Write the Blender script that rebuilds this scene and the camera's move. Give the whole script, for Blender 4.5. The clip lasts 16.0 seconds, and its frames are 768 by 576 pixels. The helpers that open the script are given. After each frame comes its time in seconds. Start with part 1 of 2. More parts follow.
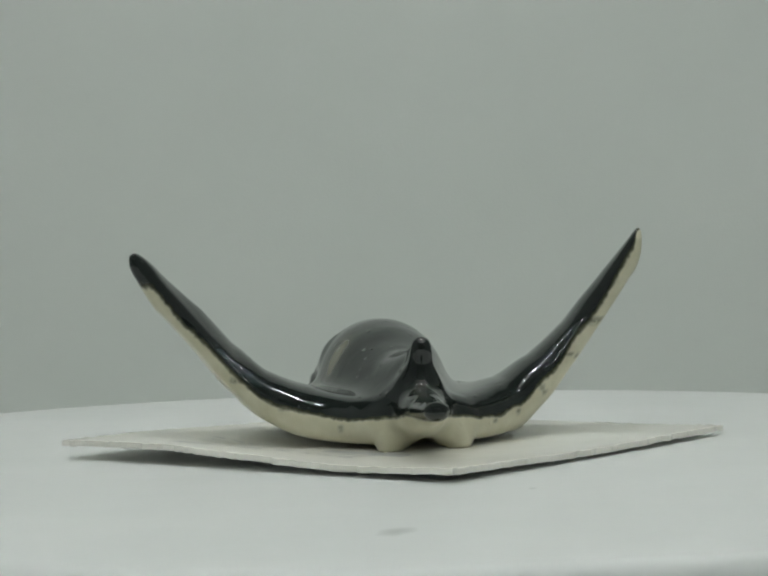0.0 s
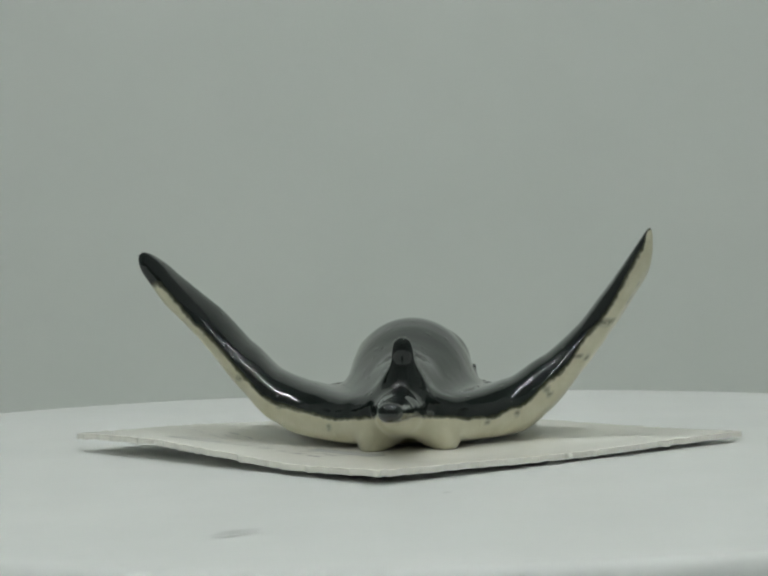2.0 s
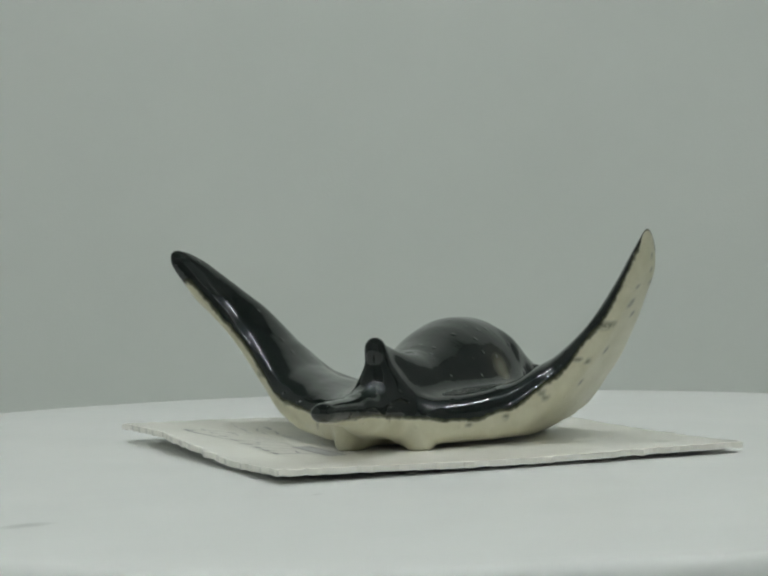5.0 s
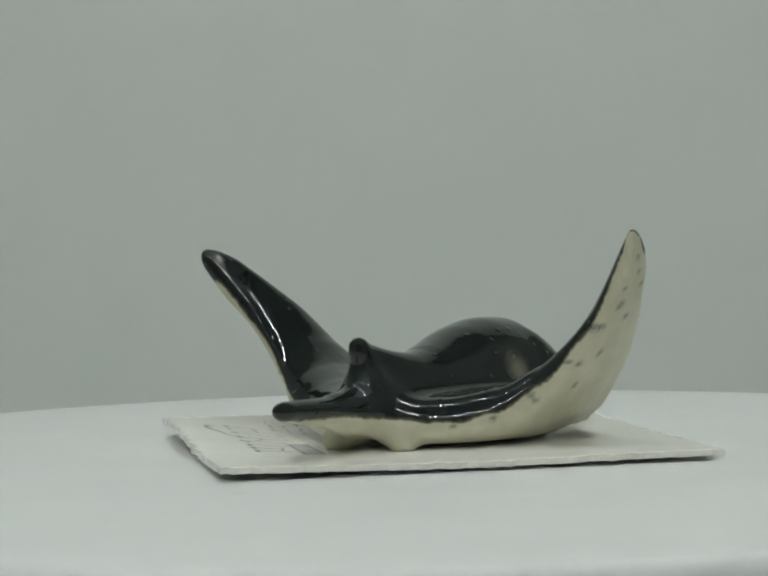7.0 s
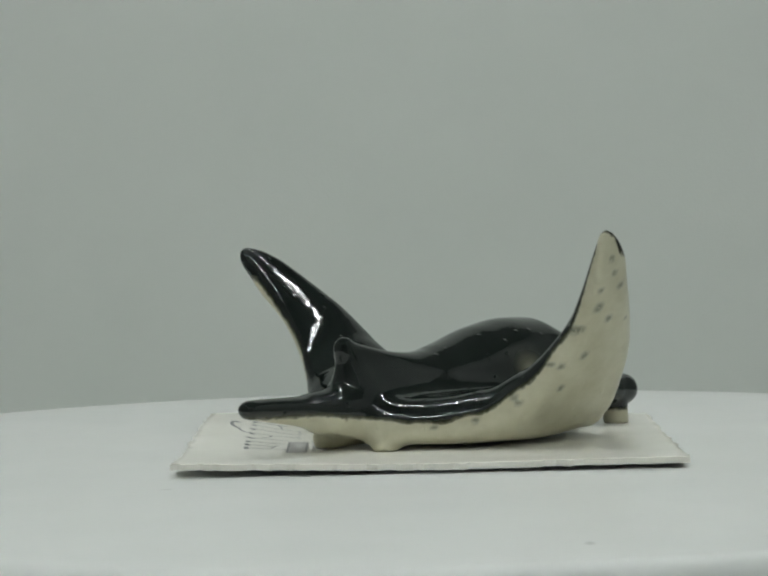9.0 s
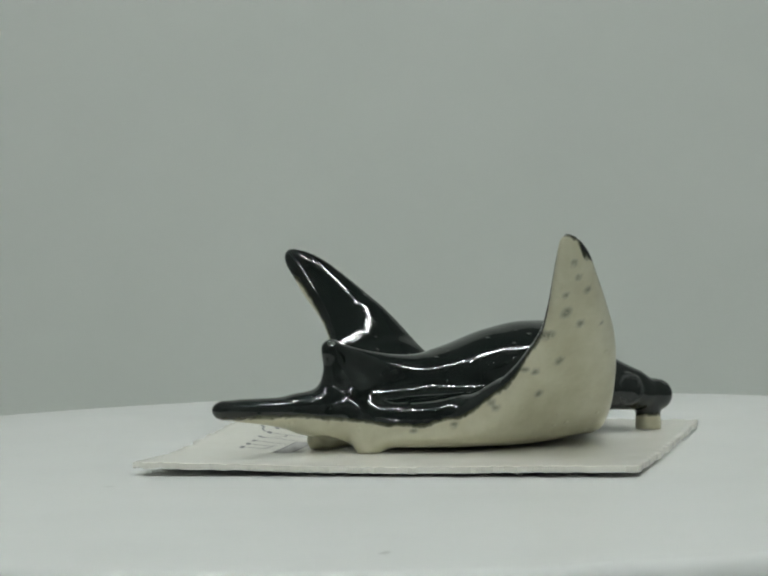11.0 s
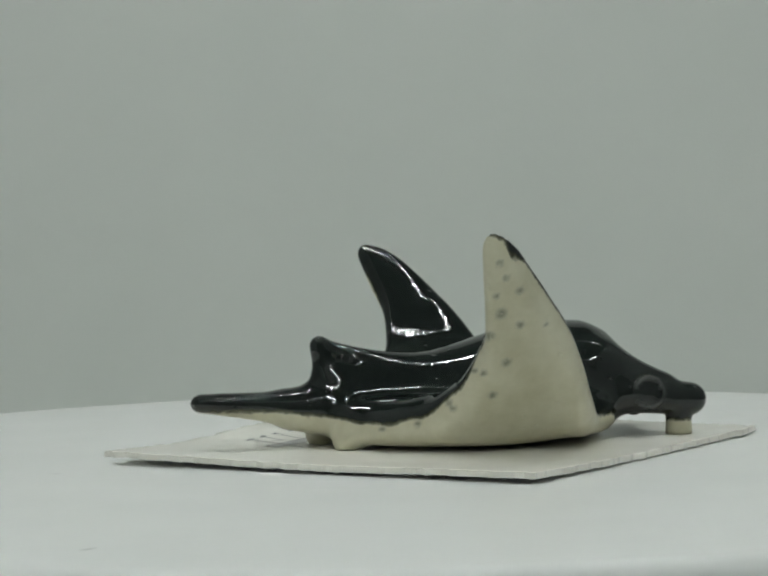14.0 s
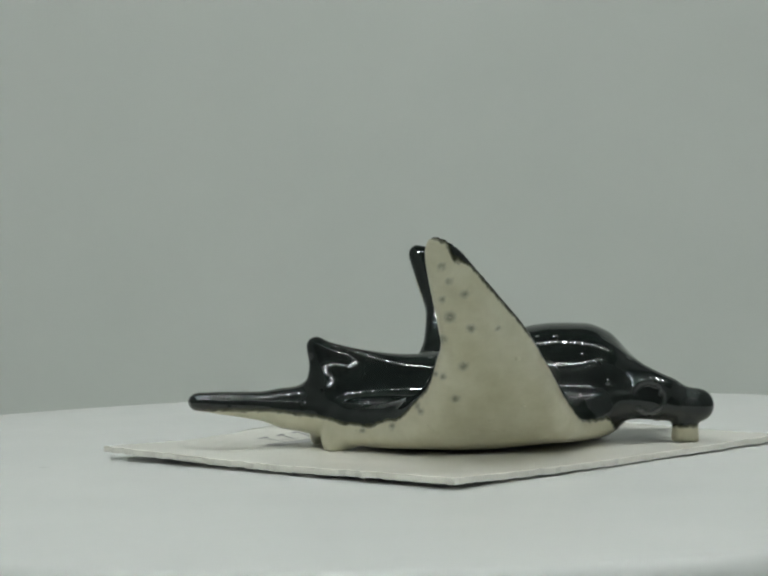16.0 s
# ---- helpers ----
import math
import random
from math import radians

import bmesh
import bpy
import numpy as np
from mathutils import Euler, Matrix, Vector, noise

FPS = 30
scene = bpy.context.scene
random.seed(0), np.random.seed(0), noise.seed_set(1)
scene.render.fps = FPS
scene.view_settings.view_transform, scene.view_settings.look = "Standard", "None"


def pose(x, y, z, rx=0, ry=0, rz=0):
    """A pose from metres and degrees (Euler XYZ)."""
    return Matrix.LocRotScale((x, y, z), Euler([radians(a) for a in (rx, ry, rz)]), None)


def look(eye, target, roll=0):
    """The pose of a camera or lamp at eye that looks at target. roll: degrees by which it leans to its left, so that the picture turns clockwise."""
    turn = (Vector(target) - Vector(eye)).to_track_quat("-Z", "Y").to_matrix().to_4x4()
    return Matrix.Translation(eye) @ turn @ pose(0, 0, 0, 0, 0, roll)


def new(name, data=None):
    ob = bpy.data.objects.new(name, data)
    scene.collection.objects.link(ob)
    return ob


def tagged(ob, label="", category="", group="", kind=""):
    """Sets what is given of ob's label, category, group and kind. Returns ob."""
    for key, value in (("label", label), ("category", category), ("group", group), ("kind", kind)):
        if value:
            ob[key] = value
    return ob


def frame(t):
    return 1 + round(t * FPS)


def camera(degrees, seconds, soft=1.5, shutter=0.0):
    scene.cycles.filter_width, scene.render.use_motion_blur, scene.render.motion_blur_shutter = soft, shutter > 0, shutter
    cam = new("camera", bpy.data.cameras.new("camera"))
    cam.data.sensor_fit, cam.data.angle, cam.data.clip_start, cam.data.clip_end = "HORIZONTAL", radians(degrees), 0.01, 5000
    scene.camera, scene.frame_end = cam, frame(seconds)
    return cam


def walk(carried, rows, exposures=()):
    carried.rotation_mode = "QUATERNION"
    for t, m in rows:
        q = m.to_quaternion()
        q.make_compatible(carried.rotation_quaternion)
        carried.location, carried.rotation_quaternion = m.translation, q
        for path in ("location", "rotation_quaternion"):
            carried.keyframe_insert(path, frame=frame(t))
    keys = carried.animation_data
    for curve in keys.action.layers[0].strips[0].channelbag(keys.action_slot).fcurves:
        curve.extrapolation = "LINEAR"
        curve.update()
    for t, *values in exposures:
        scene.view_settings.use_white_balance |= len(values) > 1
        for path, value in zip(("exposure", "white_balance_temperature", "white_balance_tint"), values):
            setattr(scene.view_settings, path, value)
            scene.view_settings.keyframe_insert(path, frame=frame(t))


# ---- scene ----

# Metres. The turntable's axis stands at x = y = 0; the light box's floor is z = 0.
SECONDS = 16.0
TOP = 0.0350          # top of the turntable's platter
CARD = TOP + 0.0012   # middle of the card's upper face
PLATTER_R = 0.0845

# ---------------------------------------------------------------- camera
EYE = Vector((0.0, -0.25, CARD + 0.024625))
YAW, PITCH, LEAN = 0.45, -1.81, -1.36


def aim(nod=0.0):
    """The camera's pose; nod: degrees by which it looks up."""
    y, p = radians(YAW), radians(PITCH + nod)
    way = Vector((-math.sin(y) * math.cos(p), math.cos(y) * math.cos(p), math.sin(p)))
    return look(EYE, EYE + way, LEAN)


cam = camera(19.12, SECONDS, soft=2.3)
walk(cam, [(t, aim(nod)) for t, nod in (
    (0, -0.007), (3, -0.009), (6.5, -0.008), (9, -0.008), (10.2, 0.02), (11.3, 0.058), (11.5, 0.056), (12, 0.03), (12.5, 0.001),
    (13, -0.003), (14.5, -0.002), (15.5, -0.005), (16, 0.036))])

# ---------------------------------------------------------------- world; the light comes from the glowing diodes under the roof
world = bpy.data.worlds.new("world")
scene.world = world
world.use_nodes = True
world.node_tree.nodes["Background"].inputs[0].default_value = (0.45, 0.5, 0.5, 1)
world.node_tree.nodes["Background"].inputs[1].default_value = 0.1
scene.view_settings.exposure = 0.0

BOX_X, BOX_Y0, BOX_Y1, BOX_Z = 0.21, -0.30, 0.24, 0.33
DIODES, GLOW = 20, 430.0   # diodes in each strip, and their strength



# ---------------------------------------------------------------- materials
def material(name, base, rough, metal=0.0):
    m = bpy.data.materials.new(name)
    m.use_nodes = True
    n = m.node_tree.nodes
    b = n["Principled BSDF"]
    b.inputs["Base Color"].default_value = (*base, 1)
    b.inputs["Roughness"].default_value = rough
    b.inputs["Metallic"].default_value = metal
    return m, m.node_tree, b


def add(tree, kind, **values):
    node = tree.nodes.new(kind)
    for key, value in values.items():
        node.inputs[key.replace("_", " ")].default_value = value
    return node


def mottle(tree, bsdf, low, high, scale, detail=4.0, socket="Base Color", position=None):
    """Noise between two colours (or two numbers) on a socket of the shader."""
    geo = position or tree.nodes.new("ShaderNodeTexCoord").outputs["Object"]
    tex = add(tree, "ShaderNodeTexNoise", Scale=scale, Detail=detail, Roughness=0.6)
    tree.links.new(geo, tex.inputs["Vector"])
    ramp = tree.nodes.new("ShaderNodeMapRange")
    ramp.inputs["From Min"].default_value, ramp.inputs["From Max"].default_value = 0.3, 0.7
    tree.links.new(tex.outputs["Fac"], ramp.inputs["Value"])
    if isinstance(low, tuple):
        mix = tree.nodes.new("ShaderNodeMix")
        mix.data_type = "RGBA"
        mix.inputs[6].default_value, mix.inputs[7].default_value = (*low, 1), (*high, 1)
        tree.links.new(ramp.outputs[0], mix.inputs[0])
        out = mix.outputs[2]
    else:
        ramp.inputs["To Min"].default_value, ramp.inputs["To Max"].default_value = low, high
        out = ramp.outputs[0]
    if socket:
        tree.links.new(out, bsdf.inputs[socket])
    return out


def relief(tree, bsdf, scale, strength, distance, detail=5.0):
    geo = tree.nodes.new("ShaderNodeTexCoord").outputs["Object"]
    tex = add(tree, "ShaderNodeTexNoise", Scale=scale, Detail=detail)
    bump = add(tree, "ShaderNodeBump", Strength=strength, Distance=distance)
    tree.links.new(geo, tex.inputs["Vector"])
    tree.links.new(tex.outputs["Fac"], bump.inputs["Height"])
    tree.links.new(bump.outputs["Normal"], bsdf.inputs["Normal"])


def plastic_white():
    m, tree, b = material("white_plastic", (0.74, 0.76, 0.74), 0.42)
    mottle(tree, b, (0.79, 0.805, 0.79), (0.83, 0.84, 0.825), 30)
    mottle(tree, b, 0.36, 0.5, 90, socket="Roughness")
    relief(tree, b, 900, 0.08, 0.0002)
    return m


def smudge():
    """The platter's plastic with a little grey dirt, by the mesh's own attribute."""
    m, tree, b = material("grey_smudge", (0.8, 0.8, 0.8), 0.5)
    fade = tree.nodes.new("ShaderNodeAttribute")
    fade.attribute_name = "fade"
    clean = mottle(tree, b, (0.79, 0.805, 0.79), (0.83, 0.84, 0.825), 30, socket="")
    mix = tree.nodes.new("ShaderNodeMix")
    mix.data_type = "RGBA"
    tree.links.new(fade.outputs["Fac"], mix.inputs[0])
    tree.links.new(clean, mix.inputs[6])
    mix.inputs[7].default_value = (0.30, 0.31, 0.29, 1)
    tree.links.new(mix.outputs[2], b.inputs["Base Color"])
    return m


def cloth_white():
    m, tree, b = material("white_backdrop", (0.72, 0.74, 0.71), 0.8)
    mottle(tree, b, (0.757, 0.787, 0.752), (0.80, 0.822, 0.788), 9)
    relief(tree, b, 1500, 0.1, 0.0003)
    return m


def paper_white():
    m, tree, b = material("white_card_stock", (0.78, 0.775, 0.73), 0.26)
    mottle(tree, b, (0.86, 0.845, 0.77), (0.91, 0.895, 0.83), 160)
    relief(tree, b, 2600, 0.25, 0.0002)
    return m


def plain(name, base, rough, spread=0.15, scale=200):
    m, tree, b = material(name, base, rough)
    mottle(tree, b, tuple(c * (1 - spread) for c in base), tuple(min(1, c * (1 + spread)) for c in base), scale)
    return m


def led_glow():
    m, tree, b = material("led_glow", (1, 1, 1), 0.4)
    b.inputs["Emission Color"].default_value = (0.95, 1.0, 0.97, 1)
    b.inputs["Emission Strength"].default_value = GLOW
    return m


def glazed_ceramic():
    """Black gloss glaze over a cream body; the mesh's own attributes say where each lies."""
    m, tree, b = material("black_and_cream_glaze", (0.02, 0.02, 0.02), 0.1)
    link = tree.links.new
    glaze, speck = tree.nodes.new("ShaderNodeAttribute"), tree.nodes.new("ShaderNodeAttribute")
    glaze.attribute_name, speck.attribute_name = "glaze", "speck"
    place = tree.nodes.new("ShaderNodeTexCoord").outputs["Object"]
    # uneven border between the glazes
    edge = add(tree, "ShaderNodeTexNoise", Scale=1300, Detail=4.0, Roughness=0.65)
    link(place, edge.inputs["Vector"])
    shift = tree.nodes.new("ShaderNodeMath")
    shift.operation = "MULTIPLY_ADD"
    link(edge.outputs["Fac"], shift.inputs[0])
    shift.inputs[1].default_value, shift.inputs[2].default_value = 0.7, -0.35
    total = tree.nodes.new("ShaderNodeMath")
    link(glaze.outputs["Fac"], total.inputs[0])
    link(shift.outputs[0], total.inputs[1])
    cut = tree.nodes.new("ShaderNodeMapRange")
    cut.inputs["From Min"].default_value, cut.inputs["From Max"].default_value = 0.0, 0.3
    link(total.outputs[0], cut.inputs["Value"])
    cream = mottle(tree, b, (0.52, 0.495, 0.345), (0.66, 0.64, 0.495), 220, socket="", position=place)
    dark = mottle(tree, b, (0.0050, 0.0078, 0.0068), (0.0105, 0.0155, 0.0135), 500, socket="", position=place)
    # the glaze is thin and grey on the rims of the eyes
    wear = tree.nodes.new("ShaderNodeAttribute")
    wear.attribute_name = "wear"
    thin = tree.nodes.new("ShaderNodeMix")
    thin.data_type = "RGBA"
    link(wear.outputs["Fac"], thin.inputs[0])
    link(dark, thin.inputs[6])
    thin.inputs[7].default_value = (0.085, 0.09, 0.09, 1)
    # and the dark is paler in a patch on each shoulder
    patch = tree.nodes.new("ShaderNodeAttribute")
    patch.attribute_name = "patch"
    pale = tree.nodes.new("ShaderNodeMix")
    pale.data_type = "RGBA"
    link(patch.outputs["Fac"], pale.inputs[0])
    link(thin.outputs[2], pale.inputs[6])
    pale.inputs[7].default_value = (0.21, 0.205, 0.15, 1)
    dark = pale.outputs[2]
    # grey-green glaze specks on the cream
    dots = tree.nodes.new("ShaderNodeMix")
    dots.data_type = "RGBA"
    broken = add(tree, "ShaderNodeTexNoise", Scale=2200, Detail=3.0)
    link(place, broken.inputs["Vector"])
    some = tree.nodes.new("ShaderNodeMapRange")
    some.inputs["From Min"].default_value, some.inputs["From Max"].default_value = 0.26, 0.46
    link(broken.outputs["Fac"], some.inputs["Value"])
    crumbs = tree.nodes.new("ShaderNodeMath")
    crumbs.operation = "MULTIPLY"
    link(speck.outputs["Fac"], crumbs.inputs[0])
    link(some.outputs[0], crumbs.inputs[1])
    link(crumbs.outputs[0], dots.inputs[0])
    link(cream, dots.inputs[6])
    dots.inputs[7].default_value = (0.10, 0.105, 0.075, 1)
    # the black runs thin and olive along its border
    run = tree.nodes.new("ShaderNodeMapRange")
    run.inputs["From Min"].default_value, run.inputs["From Max"].default_value = -0.24, -0.04
    link(total.outputs[0], run.inputs["Value"])
    olive = tree.nodes.new("ShaderNodeMix")
    olive.data_type = "RGBA"
    link(run.outputs[0], olive.inputs[0])
    link(dots.outputs[2], olive.inputs[6])
    olive.inputs[7].default_value = (0.085, 0.083, 0.05, 1)
    mix = tree.nodes.new("ShaderNodeMix")
    mix.data_type = "RGBA"
    link(cut.outputs[0], mix.inputs[0])
    link(olive.outputs[2], mix.inputs[6])
    link(dark, mix.inputs[7])
    link(mix.outputs[2], b.inputs["Base Color"])
    rough = tree.nodes.new("ShaderNodeMapRange")
    rough.inputs["To Min"].default_value, rough.inputs["To Max"].default_value = 0.3, 0.04
    link(cut.outputs[0], rough.inputs["Value"])
    link(rough.outputs[0], b.inputs["Roughness"])
    # gentle waves, fine orange peel and a few pin-sized bumps in the glaze
    waves = add(tree, "ShaderNodeTexNoise", Scale=420, Detail=4.0)
    peel = add(tree, "ShaderNodeTexNoise", Scale=2600, Detail=2.0)
    pins = add(tree, "ShaderNodeTexVoronoi", Scale=520)
    size = tree.nodes.new("ShaderNodeMapRange")
    size.inputs["From Min"].default_value, size.inputs["From Max"].default_value = 0.17, 0.03
    link(pins.outputs["Distance"], size.inputs["Value"])
    normal = None
    for height, strength, distance in ((waves.outputs["Fac"], 0.10, 0.0005), (peel.outputs["Fac"], 0.05, 0.0001), (size.outputs[0], 0.9, 0.0001)):
        bump = add(tree, "ShaderNodeBump", Strength=strength, Distance=distance)
        link(height, bump.inputs["Height"])
        if normal:
            link(normal, bump.inputs["Normal"])
        normal = bump.outputs["Normal"]
    for tex in (waves, peel, pins):
        link(place, tex.inputs["Vector"])
    link(normal, b.inputs["Normal"])
    b.inputs["Specular IOR Level"].default_value = 0.62
    return m


WHITE_PLASTIC, BACKDROP, PAPER = plastic_white(), cloth_white(), paper_white()
LED_GLOW, GLAZE = led_glow(), glazed_ceramic()
SMUDGE = smudge()
INK = plain("grey_ink", (0.24, 0.24, 0.235), 0.7)
PEN = plain("dark_pen_ink", (0.15, 0.15, 0.155), 0.6)
PALE_INK = plain("pale_grey_ink", (0.38, 0.38, 0.37), 0.7)
# grey of the unseen roof and sides, picked to dim reflections and bounce
UNSEEN_GREY = plain("grey_cloth", (0.32, 0.33, 0.325), 0.9)
# for an unseen panel that stands for the dark open front in reflections
DARK_FRONT = plain("dark_front_panel", (0.18, 0.187, 0.185), 0.9)
GREY_PLASTIC = plain("grey_plastic", (0.30, 0.31, 0.30), 0.5)


# ---------------------------------------------------------------- mesh helpers
def part(name, bm, mat, parent=None, label="", smooth=False):
    mesh = bpy.data.meshes.new(name)
    bm.to_mesh(mesh)
    bm.free()
    mesh.materials.append(mat)
    if smooth:
        for p in mesh.polygons:
            p.use_smooth = True
    ob = new(name, mesh)
    if parent:
        ob.parent = parent
    if label:
        ob["label"] = label
    return ob


def slab(x0, x1, y0, y1, z0, z1, bevel=0.0):
    bm = bmesh.new()
    bmesh.ops.create_cube(bm, size=1)
    for v in bm.verts:
        v.co = Vector((x0 + (v.co.x + 0.5) * (x1 - x0), y0 + (v.co.y + 0.5) * (y1 - y0), z0 + (v.co.z + 0.5) * (z1 - z0)))
    if bevel:
        bmesh.ops.bevel(bm, geom=bm.edges[:], offset=bevel, segments=3, affect="EDGES")
    return bm


def lathe(profile, steps=160):
    """A closed turned body from (radius, height) pairs, bottom centre to top centre."""
    bm = bmesh.new()
    rings = []
    for r, z in profile:
        if r == 0:
            rings.append([bm.verts.new((0, 0, z))])
        else:
            rings.append([bm.verts.new((r * math.cos(2 * math.pi * i / steps), r * math.sin(2 * math.pi * i / steps), z)) for i in range(steps)])
    for lo, hi in zip(rings, rings[1:]):
        for i in range(steps):
            j = (i + 1) % steps
            if len(lo) == 1:
                bm.faces.new((lo[0], hi[j], hi[i]))
            elif len(hi) == 1:
                bm.faces.new((lo[i], lo[j], hi[0]))
            else:
                bm.faces.new((lo[i], lo[j], hi[j], hi[i]))
    return bm


def smin(a, b, k):
    h = np.clip(0.5 + 0.5 * (b - a) / k, 0, 1)
    return b + (a - b) * h - k * h * (1 - h)


def smooth_curve(x, pairs):
    """Cubic through a few (place, value) pairs, level-headed between them."""
    px, py = np.array(pairs, float).T
    d = np.diff(py) / np.diff(px)
    m = np.concatenate([[d[0]], np.where(d[:-1] * d[1:] > 0, 2 * d[:-1] * d[1:] / (d[:-1] + d[1:] + 1e-12), 0), [d[-1]]])
    x = np.clip(x, px[0], px[-1])
    i = np.clip(np.searchsorted(px, x, side="right") - 1, 0, len(px) - 2)
    h = px[i + 1] - px[i]
    s = (x - px[i]) / h
    return ((1 + 2 * s) * (1 - s) ** 2 * py[i] + s * (1 - s) ** 2 * h * m[i] + s * s * (3 - 2 * s) * py[i + 1] + s * s * (s - 1) * h * m[i + 1])


# ---------------------------------------------------------------- the light box
def light_box():
    t = 0.003
    # roof, sides and front stay out of view; their greys shape the reflections
    for name, bm, label in (
            ("floor", slab(-BOX_X - t, BOX_X + t, BOX_Y0 - t, BOX_Y1 + t, -t, 0), "white fabric floor of a small photo light box"),
            ("ceiling", slab(-BOX_X - t, BOX_X + t, BOX_Y0 - t, BOX_Y1 + t, BOX_Z, BOX_Z + t), "unseen roof of the small light box, grey to dim reflections"),
            ("wall_back", slab(-BOX_X, BOX_X, BOX_Y1, BOX_Y1 + t, 0, BOX_Z), "plain grey-white backdrop behind the turntable"),
            ("wall_front", slab(-BOX_X, BOX_X, BOX_Y0 - t, BOX_Y0, 0, BOX_Z), "unseen dark panel standing for the light box's open front"),
            ("wall_left", slab(-BOX_X - t, -BOX_X, BOX_Y0, BOX_Y1, 0, BOX_Z), "unseen side wall of the light box, grey to dim reflections"),
            ("wall_right", slab(BOX_X, BOX_X + t, BOX_Y0, BOX_Y1, 0, BOX_Z), "unseen side wall of the light box, grey to dim reflections")):
        tagged(part(name, bm, {"wall_front": DARK_FRONT, "ceiling": UNSEEN_GREY, "wall_left": UNSEEN_GREY, "wall_right": UNSEEN_GREY}.get(name, BACKDROP)), label, "wall" if "wall" in name else name, kind="structure")


def led_strip(y):
    strip = tagged(new("led_strip"), "slim white strip of small glowing diodes under the roof", "light strip", "strips under the roof")
    strip.matrix_world = pose(0, y, BOX_Z)
    part("housing", slab(-0.18, 0.18, -0.008, 0.008, -0.008, 0, 0.001), WHITE_PLASTIC, strip)
    first = part("diode", slab(-0.0018, 0.0018, -0.0018, 0.0018, -0.0084, -0.008), LED_GLOW, strip, "glowing white diode")
    first.location.x = -0.17
    for i in range(1, DIODES):
        d = new("diode", first.data)
        d.parent, d.location.x = strip, -0.17 + 0.34 * i / (DIODES - 1)
        d["label"] = "glowing white diode"


# ---------------------------------------------------------------- turntable
def turntable():
    base = tagged(new("turntable"), "round white plastic display turntable, slowly turning", "turntable")
    part("base", lathe([(0, 0), (0.060, 0), (0.062, 0.002), (0.062, 0.020), (0.0, 0.020)], 96), GREY_PLASTIC, base, "grey plastic foot of the turntable")
    r, h = PLATTER_R, 0.014
    prof = [(0, TOP - h), (r - 0.016, TOP - h), (r - 0.010, TOP - h + 0.006), (r - 0.0035, TOP - 0.0048), (r - 0.0012, TOP - 0.0036)]
    prof += [(r - 0.002 + 0.002 * math.cos(a), TOP - 0.002 + 0.002 * math.sin(a)) for a in (radians(d) for d in (-30, 0, 20, 40, 60, 75, 90))]
    prof += [(r * 0.7, TOP), (r * 0.35, TOP), (0, TOP)]
    platter = part("platter", lathe(prof), WHITE_PLASTIC, base, "smooth white plastic platter", True)
    part("spindle", lathe([(0, 0.020), (0.012, 0.020), (0.012, TOP - h), (0, TOP - h)], 32), GREY_PLASTIC, base)
    return platter


# ---------------------------------------------------------------- card
CARD_CORNERS = [(-37.3, 4.7), (-0.7, -33.0), (36.9, 2.6), (1.2, 41.3)]


def card_place(u, v):
    """Place in mm on the curled card; u runs along one torn edge, v along the other."""
    a, b, c, d = (Vector(p) for p in CARD_CORNERS)
    p = (a * (1 - u) + b * u) * (1 - v) + (d * (1 - u) + c * u) * v
    e = lambda t, *h: float(smooth_curve(np.array(t), [(i / (len(h) - 1), k) for i, k in enumerate(h)]))
    torn, front = e(u, 0.9, 1.05, 0.5, -0.05, 0.3), e(v, 0.3, 0.0, -0.2, -0.1, 0.0)
    back, side = e(u, -0.3, -0.4, -0.42, -0.3, 0.0), e(v, 0.9, 0.7, 0.2, -0.15, -0.3)
    z = torn * (1 - v) + back * v + side * (1 - u) + front * u
    z -= 0.9 * (1 - u) * (1 - v) + 0.3 * u * (1 - v) - 0.3 * (1 - u) * v
    z += 0.13 * max(0.0, 16 * u * (1 - u) * v * (1 - v)) ** 0.7
    # the middle lies flat under the figurine
    flat = 1.0
    for k in ((u - 0.08) / 0.22, (0.99 - u) / 0.16, (v - 0.04) / 0.22, (0.99 - v) / 0.14):
        k = min(1.0, max(0.0, k))
        flat *= k * k * (3 - 2 * k)
    return p.x, p.y, z + (min(z, -0.3) - z) * flat


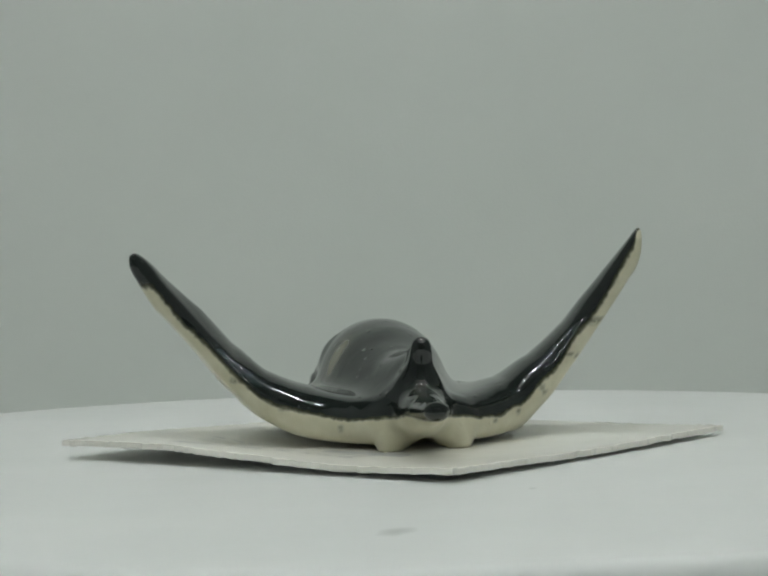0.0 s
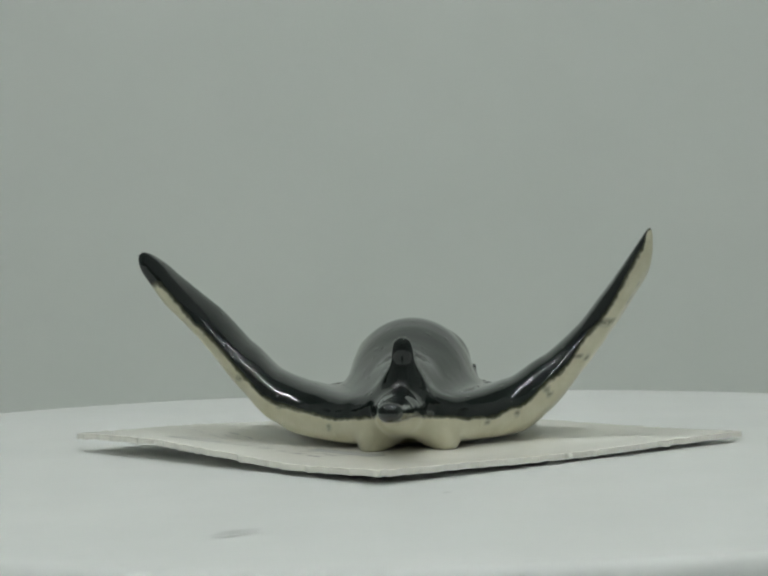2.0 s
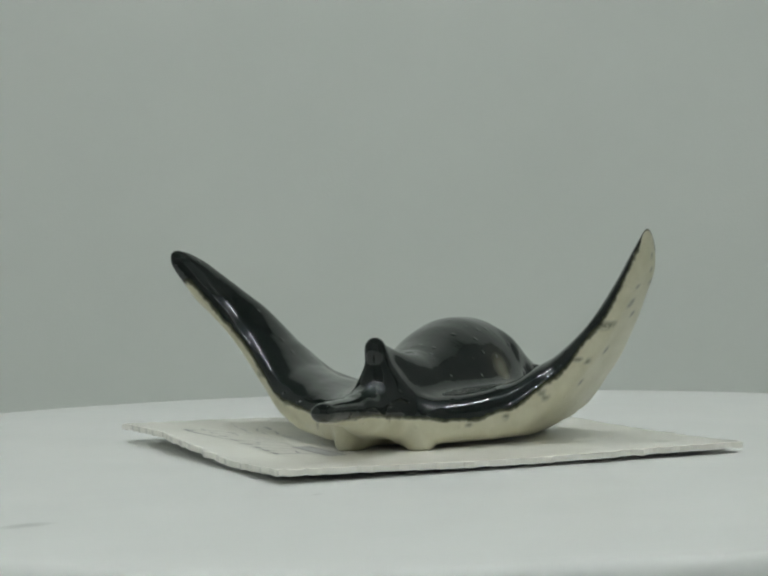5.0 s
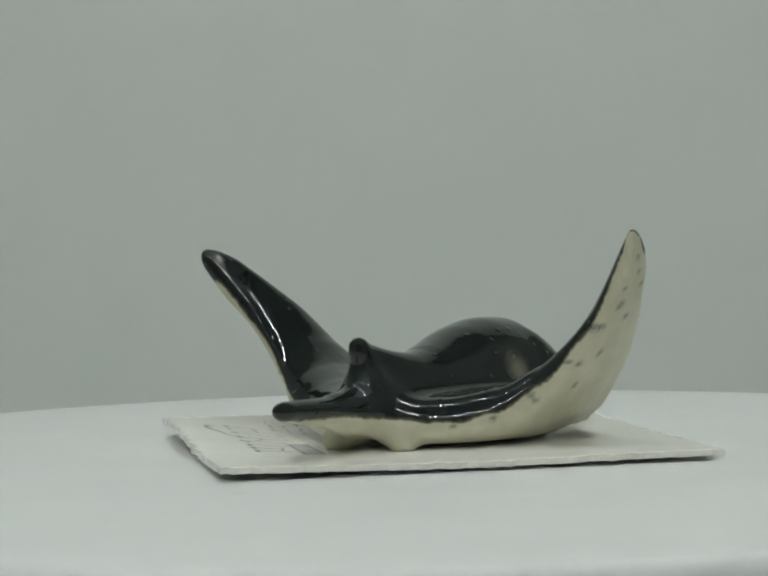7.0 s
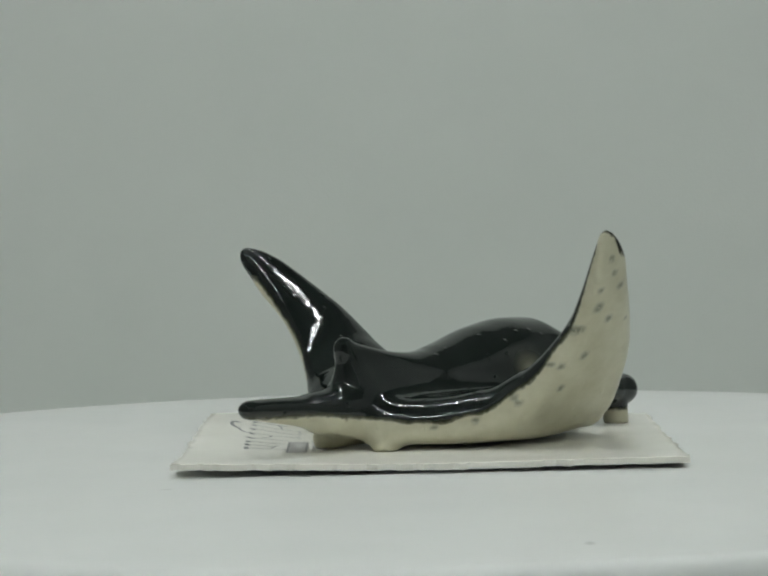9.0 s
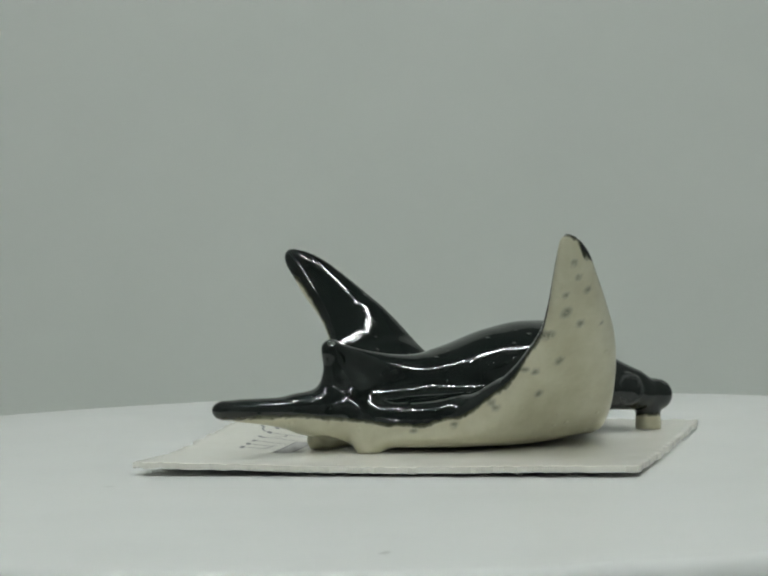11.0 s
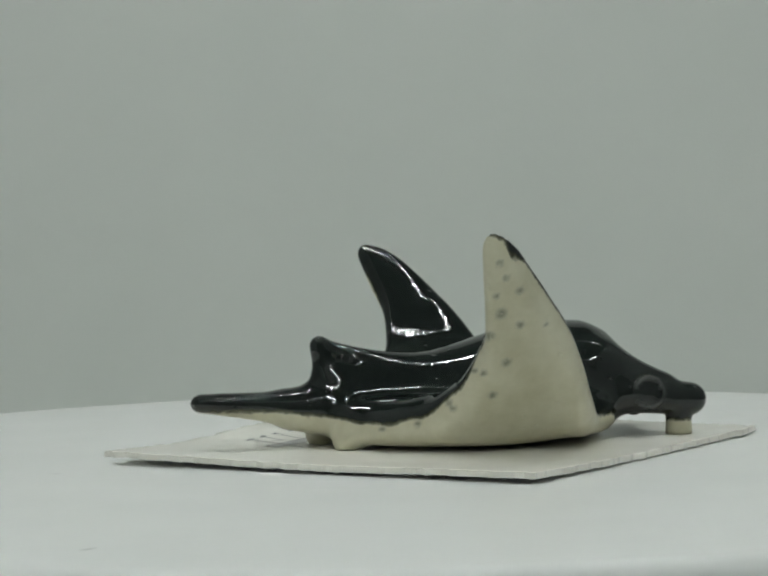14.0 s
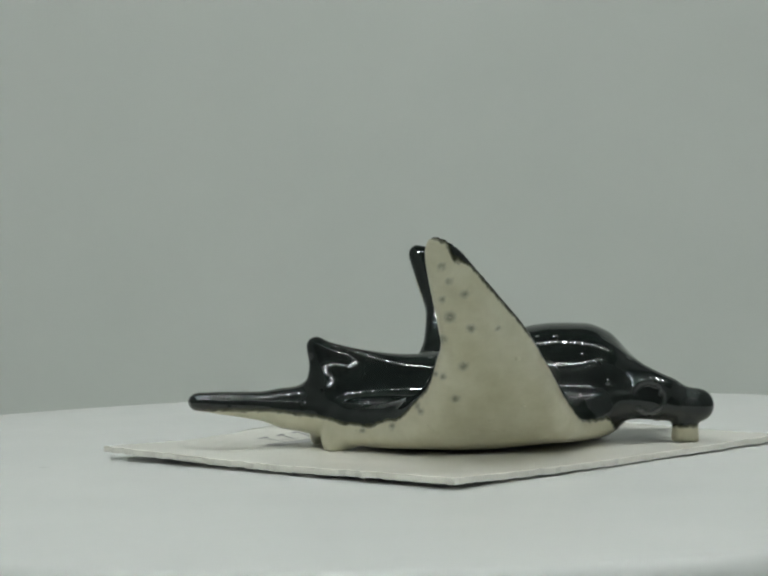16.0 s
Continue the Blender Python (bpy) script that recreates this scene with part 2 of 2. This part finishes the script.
def card():
    n, thick = 90, 0.6
    bm = bmesh.new()
    up, low = [], []
    for i in range(n + 1):
        for j in range(n + 1):
            u, v = i / n, j / n
            x, y, z = card_place(u, v)
            # ragged, hand-torn rim
            if i in (0, n) or j in (0, n):
                k = noise.noise((x * 0.6, y * 0.6, 3.0)) * 0.5 + noise.noise((x * 2.2, y * 2.2, 8.0)) * 0.09
                out = Vector((x, y - 4)).normalized() * k
                x, y = x + out.x, y + out.y
                z += noise.noise((x * 1.6, y * 1.6, 1.0)) * 0.16
            up.append(bm.verts.new((x, y, z)))
            low.append(bm.verts.new((x, y, z - thick)))
    w = n + 1
    for i in range(n):
        for j in range(n):
            k = i * w + j
            bm.faces.new((up[k], up[k + w], up[k + w + 1], up[k + 1]))
            bm.faces.new((low[k], low[k + 1], low[k + w + 1], low[k + w]))
    rim = [i * w for i in range(n)] + [n * w + j for j in range(n)] + [(n - i) * w + n for i in range(n)] + [n - j for j in range(n)]
    for a, b in zip(rim, rim[1:] + rim[:1]):
        bm.faces.new((up[b], up[a], low[a], low[b]))
    bm.normal_update()
    for v in bm.verts:
        v.co /= 1000
    ob = tagged(part("card", bm, PAPER), "square white card with torn, curling edges and faint grey print", "card")
    for f in ob.data.polygons:
        f.use_smooth = abs(f.normal.z) > 0.8
    return ob


def print_bar(sheet, name, x, y, along, across, turn, bend=0.0, ink=None):
    """A printed stroke that lies on the card; millimetres and degrees."""
    bm = bmesh.new()
    c, s = math.cos(radians(turn)), math.sin(radians(turn))
    rows = []
    for i in range(7):
        t = i / 6 - 0.5
        row = []
        for q in (-0.5, 0.5):
            a, b = t * along, q * across + bend * (1 - 4 * t * t)
            row.append((x + a * c - b * s, y + a * s + b * c))
        rows.append(row)
    inv = Matrix(((CARD_CORNERS[1][0] - CARD_CORNERS[0][0], CARD_CORNERS[3][0] - CARD_CORNERS[0][0]),
                  (CARD_CORNERS[1][1] - CARD_CORNERS[0][1], CARD_CORNERS[3][1] - CARD_CORNERS[0][1]))).inverted()
    verts = []
    for row in rows:
        for px, py in row:
            u, v = inv @ Vector((px - CARD_CORNERS[0][0], py - CARD_CORNERS[0][1]))
            verts.append(bm.verts.new((px / 1000, py / 1000, (card_place(u, v)[2] + 0.03) / 1000)))
    for i in range(6):
        bm.faces.new((verts[2 * i], verts[2 * i + 2], verts[2 * i + 3], verts[2 * i + 1]))
    bm.normal_update()
    return part(name, bm, ink or INK, sheet)


def writing(sheet):
    """Handwriting and faint print beside the tail, too small to read: tall pen strokes along a margin, small print and an outlined block."""
    rnd = random.Random(4)
    turn = -44.7
    c, s = math.cos(radians(turn)), math.sin(radians(turn))

    def stroke(name, along, across, length, width, lean, bend=0.0, ink=INK):
        """along: down the torn edge from the margin's start; across: away from that edge."""
        return print_bar(sheet, name, -28.0 + along * c - across * s, 3.4 + along * s + across * c, length, width, turn + lean, bend, ink)

    # a curved initial
    stroke("pen_stroke", 8.6, -2.0, 6.0, 0.42, 8, -0.5, PEN)
    stroke("pen_stroke", 13.0, -1.0, 3.6, 0.26, 16, -0.3, PEN)
    stroke("pen_stroke", 6.0, -2.1, 1.5, 0.7, 30, 0.0, PEN)
    # tall letters on the margin, each with a heavy start
    at = 5.0
    while at < 30:
        tall = rnd.uniform(3.2, 5.6)
        stroke("pen_stroke", at + 0.4, tall / 2, tall, 0.24, 90 - rnd.uniform(8, 24), rnd.uniform(-0.25, 0.25), PEN)
        stroke("pen_stroke", at, 0.0, rnd.uniform(1.0, 1.8), 0.5, rnd.uniform(-15, 50), 0.0, PEN)
        if rnd.random() < 0.55:
            stroke("pen_stroke", at + 1.6, rnd.uniform(0.6, 3.0), 2.4, 0.22, rnd.uniform(-25, 25), rnd.uniform(-0.6, 0.6), PEN)
        at += rnd.uniform(2.4, 3.9)
    # small print
    for across in (5.4, 7.2, 8.6):
        at = rnd.uniform(-1, 3)
        while at < (17 if across < 7 else 30):
            w = rnd.uniform(0.7, 2.0)
            stroke("print_stroke", at + w / 2, across, w, rnd.choice((0.22, 0.3, 0.4)), rnd.uniform(-14, 14), rnd.uniform(-0.2, 0.2), PALE_INK)
            at += w + rnd.choice((0.4, 0.6, 0.9, 2.6))
    # a grey block with a dark outline
    stroke("print_block", 25.7, 5.5, 10.0, 1.7, 0, 0.0, PALE_INK)
    for side in (-1, 1):
        stroke("print_line", 25.7, 5.5 + side * 1.0, 10.6, 0.28, 0)
        stroke("print_line", 25.7 + side * 5.2, 5.5, 2.1, 0.35, 90)


def scuff(platter, x, y, long, wide, turn, depth):
    """A soft grey smudge on the platter, strongest in the middle."""
    c, s = math.cos(radians(turn)), math.sin(radians(turn))
    verts, faces, fade = [(x / 1000, y / 1000, TOP + 0.00005)], [], [depth]
    for ring_no in range(1, 7):
        for i in range(24):
            a = 2 * math.pi * i / 24
            k = ring_no / 6 * (1 + 0.3 * noise.noise((math.cos(a) * 2, math.sin(a) * 2, x)))
            p, q = math.cos(a) * long * k, math.sin(a) * wide * k
            verts.append(((x + p * c - q * s) / 1000, (y + p * s + q * c) / 1000, TOP + 0.00005))
            fade.append(depth * (1 - (ring_no / 6) ** 1.5))
    for i in range(24):
        j = (i + 1) % 24
        faces.append((0, 1 + i, 1 + j))
        for k in range(5):
            faces.append((1 + 24 * k + i, 25 + 24 * k + i, 25 + 24 * k + j, 1 + 24 * k + j))
    mesh = bpy.data.meshes.new("scuff")
    mesh.from_pydata(verts, [], faces)
    mesh.attributes.new("fade", "FLOAT", "POINT").data.foreach_set("value", fade)
    mesh.materials.append(SMUDGE)
    ob = new("scuff", mesh)
    ob.parent = platter
    ob["label"] = "faint grey scuff"
    return ob


# ---------------------------------------------------------------- figurine
WING_RISE = [(-30.5, 21.7), (-28.5, 20.0), (-26, 16.95), (-22, 12.4), (-18, 7.7), (-14.5, 4.65), (-11, 3.25), (-7, 2.8), (0, 2.8),
             (7, 2.8), (11.5, 3.4), (15.5, 5.9), (19.6, 10.2), (23, 15.0), (26, 19.85), (28.5, 24.0)]
WING_HALF = [(-30, 1.35), (-26, 1.65), (-22, 1.65), (-18, 1.8), (-14, 2.25), (-10, 2.55), (0, 2.5), (10, 2.55), (14, 2.15), (18, 1.85), (22, 1.6), (25, 1.45), (28, 1.4)]
WING_FRONT = [(-29.3, 4.4), (-28, 6.4), (-26, 8.9), (-23.4, 11.2), (-19.4, 14.4), (-15, 17), (-11, 19.5), (-6, 22), (0, 23), (6, 22), (11, 18.6), (15, 16.6),
              (19.6, 13.9), (22.2, 11.8), (24.6, 8.8), (26.5, 6.1), (27.7, 4.5)]
WING_BACK = [(-29.5, 2.2), (-27, 3.1), (-23.5, 4.0), (-20.5, 3.5), (-18, 2.1), (-14, -1.2), (-10, -4.0), (-6, -7.6), (0, -10.0), (6, -7.6), (10, -4.2), (13.5, -1.0),
             (16.8, 1.2), (19.3, 2.2), (21.3, 2.7), (23, 2.3), (26, 1.25), (27.8, 0.7)]
BODY_TOP = [(-15, 5.2), (-10, 6.3), (-5, 8.3), (0, 9.1), (6, 10.4), (12, 12.0), (16.6, 12.6), (20, 12.5), (22.5, 11.6), (24.7, 9.4), (26.3, 7.8), (28.4, 6.2), (31, 5.3)]
BODY_LOW = [(-15, 2.2), (-10, 1.2), (-5, 0.6), (0, 0.2), (8, 0.0), (18, -0.2), (22.0, 0.7), (25, 2.0), (31, 2.2)]
BODY_WIDE = [(-15, 1.4), (-10, 2.4), (-5, 3.6), (0, 4.8), (6, 6.0), (12, 6.9), (18, 7.3), (22, 7.0), (25, 6.4), (27, 5.6), (31, 4.5)]


def wing_field(x, y, z):
    rise = smooth_curve(x, WING_RISE)
    slope = (smooth_curve(x + 0.2, WING_RISE) - smooth_curve(x - 0.2, WING_RISE)) / 0.4
    tilt = np.sqrt(1 + slope ** 2)
    front, back = smooth_curve(x, WING_FRONT), smooth_curve(x, WING_BACK)
    half = smooth_curve(x, WING_HALF)
    # the section thins towards the leading edge
    along = np.clip((y - back) / np.maximum(front - back, 0.5), 0, 1)
    wide = np.abs(x)
    outer = np.clip((wide - 8) / 7, 0, 1)
    half = half * (1 - (0.2 - 0.08 * outer + 0.25 * np.clip((x - 16) / 4, 0, 1)) * along ** 2)
    # the leading edge droops near the body and turns outwards along the wing
    level = (z - rise + 0.3 * along ** 1.5 * np.clip((18 - wide) / 8, 0, 1)) / tilt + np.where(x < 0, 0.45, 0.95) * along * outer + np.where(x < 0, 0.0, 0.45) * along * np.clip((x - 12) / 5, 0, 1)
    middle = level
    swell = 0.75 * np.exp(-((wide - np.where(x < 0, 12.5, 13.3)) / np.where(x < 0, 4.5, 3.8)) ** 2) * np.sin(np.pi * np.clip(along * 1.25, 0, 1))
    # the upper face slopes down to the trailing edge
    lip = half * 0.55 * np.exp(-(np.maximum(y - back, 0) / 2.6) ** 1.3) * np.clip((wide - 3) / 4, 0, 1)
    level, half = level - swell * 0.5 + lip * 0.5, half + swell * 0.5 - lip * 0.5
    # the belly of one wing hangs lower
    belly = 0.7 * np.exp(-((x - 13.5) / 4.5) ** 2) * np.sin(np.pi * np.clip(0.12 + along * 1.05, 0, 1))
    level, half = level + belly * 0.5, half + belly * 0.5
    # the raised wings are rounded on their inner face
    crown = np.where(x < 0, 0.95 * np.sin(np.pi * along ** 1.7) - 0.35, 0.25 * np.sin(np.pi * along)) * np.clip((wide - 13) / 4, 0, 1) * np.clip((27.5 - wide) / 6, 0, 1)
    level, half = level - crown * 0.5, half + crown * 0.5
    fs = (smooth_curve(x + 0.3, WING_FRONT) - smooth_curve(x - 0.3, WING_FRONT)) / 0.6 / tilt
    bs = (smooth_curve(x + 0.3, WING_BACK) - smooth_curve(x - 0.3, WING_BACK)) / 0.6 / tilt
    inside = np.minimum((front - y) / np.sqrt(1 + fs ** 2), (y - back) / np.sqrt(1 + bs ** 2))
    inside = smin(inside, np.minimum(x + 29.6, 27.6 - x) * tilt, 1.3)
    r = half * 0.92
    qx, qy = -inside + r, np.abs(level) - half + r
    d = np.minimum(np.maximum(qx, qy), 0) + np.sqrt(np.maximum(qx, 0) ** 2 + np.maximum(qy, 0) ** 2) - r
    return d, middle, along


def body_field(x, y, z):
    top, low, wide = smooth_curve(y, BODY_TOP), smooth_curve(y, BODY_LOW), smooth_curve(y, BODY_WIDE)
    mid = low + (top - low) * 0.40
    up, down = top - mid, mid - low
    tall = np.where(z > mid, up, down)
    k = np.sqrt((x / wide) ** 2 + ((z - mid) / tall) ** 2)
    d = (k - 1) * np.minimum(wide, tall)
    ends = np.maximum(y - 29.0 + 0.09 * np.maximum(0, 5.5 - np.abs(x)) ** 1.4, -14.0 - y)
    return -smin(-d, -ends, 1.2)


def stick(x, y, z, a, b, ra, rb, flat=1.0):
    """A tapered rod with round ends; flat squeezes it upright."""
    a, b = np.array(a, float), np.array(b, float)
    px, py, pz = x - a[0], y - a[1], (z - a[2]) * flat
    ab = b - a
    ab[2] *= flat
    t = np.clip((px * ab[0] + py * ab[1] + pz * ab[2]) / (ab @ ab), 0, 1)
    return np.sqrt((px - t * ab[0]) ** 2 + (py - t * ab[1]) ** 2 + (pz - t * ab[2]) ** 2) - (ra + (rb - ra) * t)


def fin_field(x, y, z):
    post = stick(x, y, z, (0.4, -7.9, 4.8), (0.4, -9.75, 10.8), 2.75, 0.6)
    ridge = stick(x, y, z, (0.4, -9.3, 10.6), (0.3, 1.0, 6.8), 0.8, 1.9)
    web = stick(x, y, z, (0.4, -7.6, 7.3), (0.3, -1.5, 6.2), 1.5, 2.1)
    return smin(smin(post, web, 1.6), ridge, 1.6)


def ring(x, y, z, c, big, small):
    """A ring that faces along x."""
    q = np.sqrt((y - c[1]) ** 2 + (z - c[2]) ** 2) - big
    return np.sqrt(q ** 2 + (x - c[0]) ** 2) - small


def ray_field(x, y, z):
    d, _, _ = wing_field(x, y, z)
    d = smin(d, body_field(x, y, z), 2.4)
    d = smin(d, fin_field(x, y, z), 2.0)
    d = smin(d, stick(x, y, z, (-0.3, -22.4, 4.9), (0.1, -9, 4.0), 1.35, 2.4, 1.3), 2.0)
    d = smin(d, stick(x, y, z, (-0.3, -20.5, 4.7), (0.1, -9, 2.7), 0.8, 1.6), 0.8)
    for s, dy, dz in ((-1, -1.2, -0.7), (1, 0.0, 0.0)):
        d = smin(d, stick(x, y, z, (5.6 * s, 24, 4.4 + dz * 0.4), (5.35 * s, 31.4 + dy, 3.55 + dz * 0.2), 1.9, 1.8), 1.6)
        d = smin(d, stick(x, y, z, (5.35 * s, 30.8 + dy, 3.5 + dz * 0.2), (5.3 * s, 30.0 + dy, 2.6 + dz * 0.2), 1.7, 1.5), 0.5)
        d = smin(d, stick(x, y, z, (3.9 * s, 21.0, 7.8), (5.0 * s, 27.8 + dy, 5.0 + dz), 2.3, 1.7), 1.5)
        d = smin(d, stick(x, y, z, (5.4 * s, 25.8 + dy, 4.6 + dz), (5.8 * s, 25.8 + dy, 4.6 + dz), 2.1, 1.6), 0.5)
        d = smin(d, ring(x, y, z, (7.2 * s, 25.8 + dy, 4.6 + dz), 1.65, 0.24), 0.35)
    d = smin(d, stick(x, y, z, (5.4, 30.0, 2.2), (5.4, 30.0, 0.2), 1.35, 1.5), 0.4)
    # hollow between the rear feet
    d = -smin(-d, stick(x, y, z, (0.8, -16, -0.4), (0.8, -4.5, -0.4), 1.75, 1.2), 0.9)
    for foot in ((-3.1, -9.0), (4.6, -7.8)):
        d = smin(d, stick(x, y, z, (foot[0] * 0.9, foot[1] + 1.4, 2.3), (*foot, 0.7), 2.1, 1.5), 1.5)
    return np.maximum(d, -0.3 - z)


def net(field, low, high, step):
    """Surface nets: one vertex in each cell that the surface crosses, moved onto the surface."""
    axes = [np.arange(a, b + step, step) for a, b in zip(low, high)]
    n = [len(a) for a in axes]
    f = np.empty(n)
    for i in range(n[0]):
        X, Y, Z = np.meshgrid(axes[0][i:i + 1], axes[1], axes[2], indexing="ij")
        f[i] = field(X, Y, Z)[0]
    neg = f < 0
    corner = [neg[i:n[0] - 1 + i, j:n[1] - 1 + j, k:n[2] - 1 + k] for i in (0, 1) for j in (0, 1) for k in (0, 1)]
    total = sum(c.astype(int) for c in corner)
    cells = (total > 0) & (total < 8)
    index = -np.ones(cells.shape, int)
    index[cells] = np.arange(cells.sum())
    where = np.argwhere(cells)
    p = np.array(low) + (where + 0.5) * step
    for _ in range(6):
        e = 0.02
        v = field(*p.T)
        g = np.stack([field(*(p + o).T) - field(*(p - o).T) for o in np.eye(3) * e], 1) / (2 * e)
        p = p - np.clip(v / np.maximum((g * g).sum(1), 0.2), -0.3, 0.3)[:, None] * g
    faces = []
    for ax in range(3):
        a = [slice(None)] * 3
        b = [slice(None)] * 3
        a[ax], b[ax] = slice(0, n[ax] - 1), slice(1, n[ax])
        na, nb = neg[tuple(a)], neg[tuple(b)]
        u, w = [i for i in range(3) if i != ax]
        for flip in (False, True):
            hit = np.argwhere((na & ~nb) if not flip else (~na & nb))
            ok = (hit[:, u] > 0) & (hit[:, w] > 0) & (hit[:, u] < n[u] - 1) & (hit[:, w] < n[w] - 1)
            hit = hit[ok]
            du, dw = np.eye(3, dtype=int)[u], np.eye(3, dtype=int)[w]
            quad = np.stack([index[tuple((hit - du - dw).T)], index[tuple((hit - dw).T)], index[tuple(hit.T)], index[tuple((hit - du).T)]], 1)
            if flip != (ax == 1):
                quad = quad[:, ::-1]
            faces.append(quad)
    return p, np.concatenate(faces)


SPECKS = [(27.2, 2.5, 19.7, .35), (26.3, 4.8, 16.9, .4), (24.6, 3.4, 14.6, .55), (24.4, 5.5, 13.4, .42), (21.9, 4.9, 9.5, .45), (20.5, 2.9, 8.4, .3),
          (18.8, 4.2, 6.0, .4), (27.0, 3.2, 18.2, .3), (23.4, 2.7, 12.3, .45), (24.0, 8.2, 13.4, .25), (20.0, 2.2, 8.6, .25), (18.0, 0.5, 5.2, .3), (16.0, 0.8, 4.6, .3), (25.6, 2.6, 16.4, .3),
          (-15.5, -1.5, 4.0, .35), (-8.5, -6.0, 2.0, .3), (-18.5, 2.5, 6.9, .35), (12.5, -2.0, 2.8, .3), (9.0, -5.0, 2.2, .3), (-24.5, 3.6, 13.4, .35)]


def manta_figurine():
    p, faces = net(ray_field, (-31.2, -25.2, -0.9), (29.5, 34.8, 24.6), 0.36)
    x, y, z = p.T
    _, level, along = wing_field(x, y, z)
    wide = np.abs(x)
    # cream below the middle of the wing, below a wavy line on flanks and tail, and on the feet
    on_wing = level + 0.25 + 0.15 * np.sin(x * 1.1 + y * 0.7) * np.exp(-(along / 0.2) ** 2)
    on_wing = on_wing - (0.3 + 0.5 * np.clip((x - 12) / 4, 0, 1)) * np.clip((along - 0.75) / 0.2, 0, 1) + 1.2 * np.clip((along - 0.95 + 0.085 * (z - 19.4)) / 0.12, 0, 1) * np.clip((np.where(x > 0, z, 0) - 19.4) / 0.8, 0, 1)
    on_wing = on_wing - 0.8 * np.clip((x - 26.6) / 0.4, 0, 1) * np.clip((0.8 - along) / 0.2, 0, 1) + 0.4 * np.clip((-x - 17) / 4, 0, 1) + 1.0 * np.clip((-x - 27.2) / 1.5, 0, 1) - 0.4 * np.clip((-x - 2) / 3, 0, 1) * np.clip((16 + x) / 4, 0, 1) * np.exp(-along / 0.25)
    line = smooth_curve(y, [(-24, 4.0), (-15, 3.9), (-11, 3.4), (-6, 2.9), (20, 1.5), (23, 1.0), (27, 1.35), (34, 1.35)])
    on_body = z - line + 1.5 * np.clip(-x / 2, 0, 1) * np.clip((y - 24) / 2, 0, 1)
    share = np.clip((wide - 4) / 4, 0, 1) * np.clip((23.5 - y) / 2, 0, 1) * np.clip((y + 9) / 3, 0, 1)
    glaze = on_wing * share + on_body * (1 - share)
    speck = np.zeros(len(p))
    for sx, sy, sz, r in SPECKS:
        far = np.sqrt((y - sy) ** 2 + (z - sz) ** 2) + 9 * (np.sign(sx) != np.sign(x))
        speck = np.maximum(speck, np.clip(1.4 - far / (r * 0.95), 0, 1) * 0.8)
    mesh = bpy.data.meshes.new("manta_ray_figurine")
    mesh.from_pydata((p / 1000).tolist(), [], faces.tolist())
    patch = np.clip(np.where(x < 0, 1.7, 1.1) * np.exp(-(((y - np.where(x < 0, 12.6, 13.6)) / 1.5) ** 2 + ((z - np.where(x < 0, 8.2, 6.9)) / np.where(x < 0, 2.2, 1.4)) ** 2)), 0, 1) * np.clip((wide - 3) / 1.5, 0, 1) * np.clip((9 - wide) / 1.5, 0, 1)
    wear = np.clip(1.3 - np.abs(ring(wide, y, z, (7.4, np.where(x < 0, 24.6, 25.8), np.where(x < 0, 3.9, 4.6)), 1.66, 0.0)) / 0.22, 0, 1)
    for name, values in (("glaze", glaze), ("speck", speck), ("wear", wear), ("patch", patch)):
        mesh.attributes.new(name, "FLOAT", "POINT").data.foreach_set("value", values.astype(np.float32))
    mesh.polygons.foreach_set("use_smooth", [True] * len(mesh.polygons))
    mesh.materials.append(GLAZE)
    mesh.update()
    return tagged(new("manta_ray_figurine", mesh), "small glossy black and cream ceramic manta ray with raised wings", "figurine")


# ---------------------------------------------------------------- build
light_box()
led_strip(0.01)
led_strip(BOX_Y0 + 0.045)
PLATTER = turntable()
scuff(PLATTER, -10.9, -63.8, 1.6, 2.9, -28, 0.42)
scuff(PLATTER, 5.8, -39.0, 0.5, 0.9, -20, 0.3)
scuff(PLATTER, 61.5, -43.0, 0.5, 1.1, 40, 0.4)
RAY = manta_figurine()
RAY.location.z = CARD
SHEET = card()
SHEET.location.z = CARD
writing(SHEET)


def motions():
    """All that stands on the platter turns with it, about one turn a minute."""
    turn = [(0, 8.88), (0.5, 5.62), (1, 2.73), (1.5, 0), (2, -2.98), (2.5, -5.73), (3, -8.24), (3.5, -11.21), (4, -14.52), (6.5, -29.16), (7, -32.13),
            (7.5, -35.32), (8, -38.28), (8.5, -40.94), (9, -44.19), (11.5, -59.41), (12, -62.45), (12.5, -65.39), (13, -68.54), (13.5, -71.64),
            (14, -74.73), (14.5, -77.49), (15, -80.82), (15.5, -83.99), (16, -87.05)]
    for thing in (PLATTER, SHEET, RAY):
        z = thing.location.z
        walk(thing, [(t, pose(0, 0, z, 0, 0, a)) for t, a in turn])


motions()
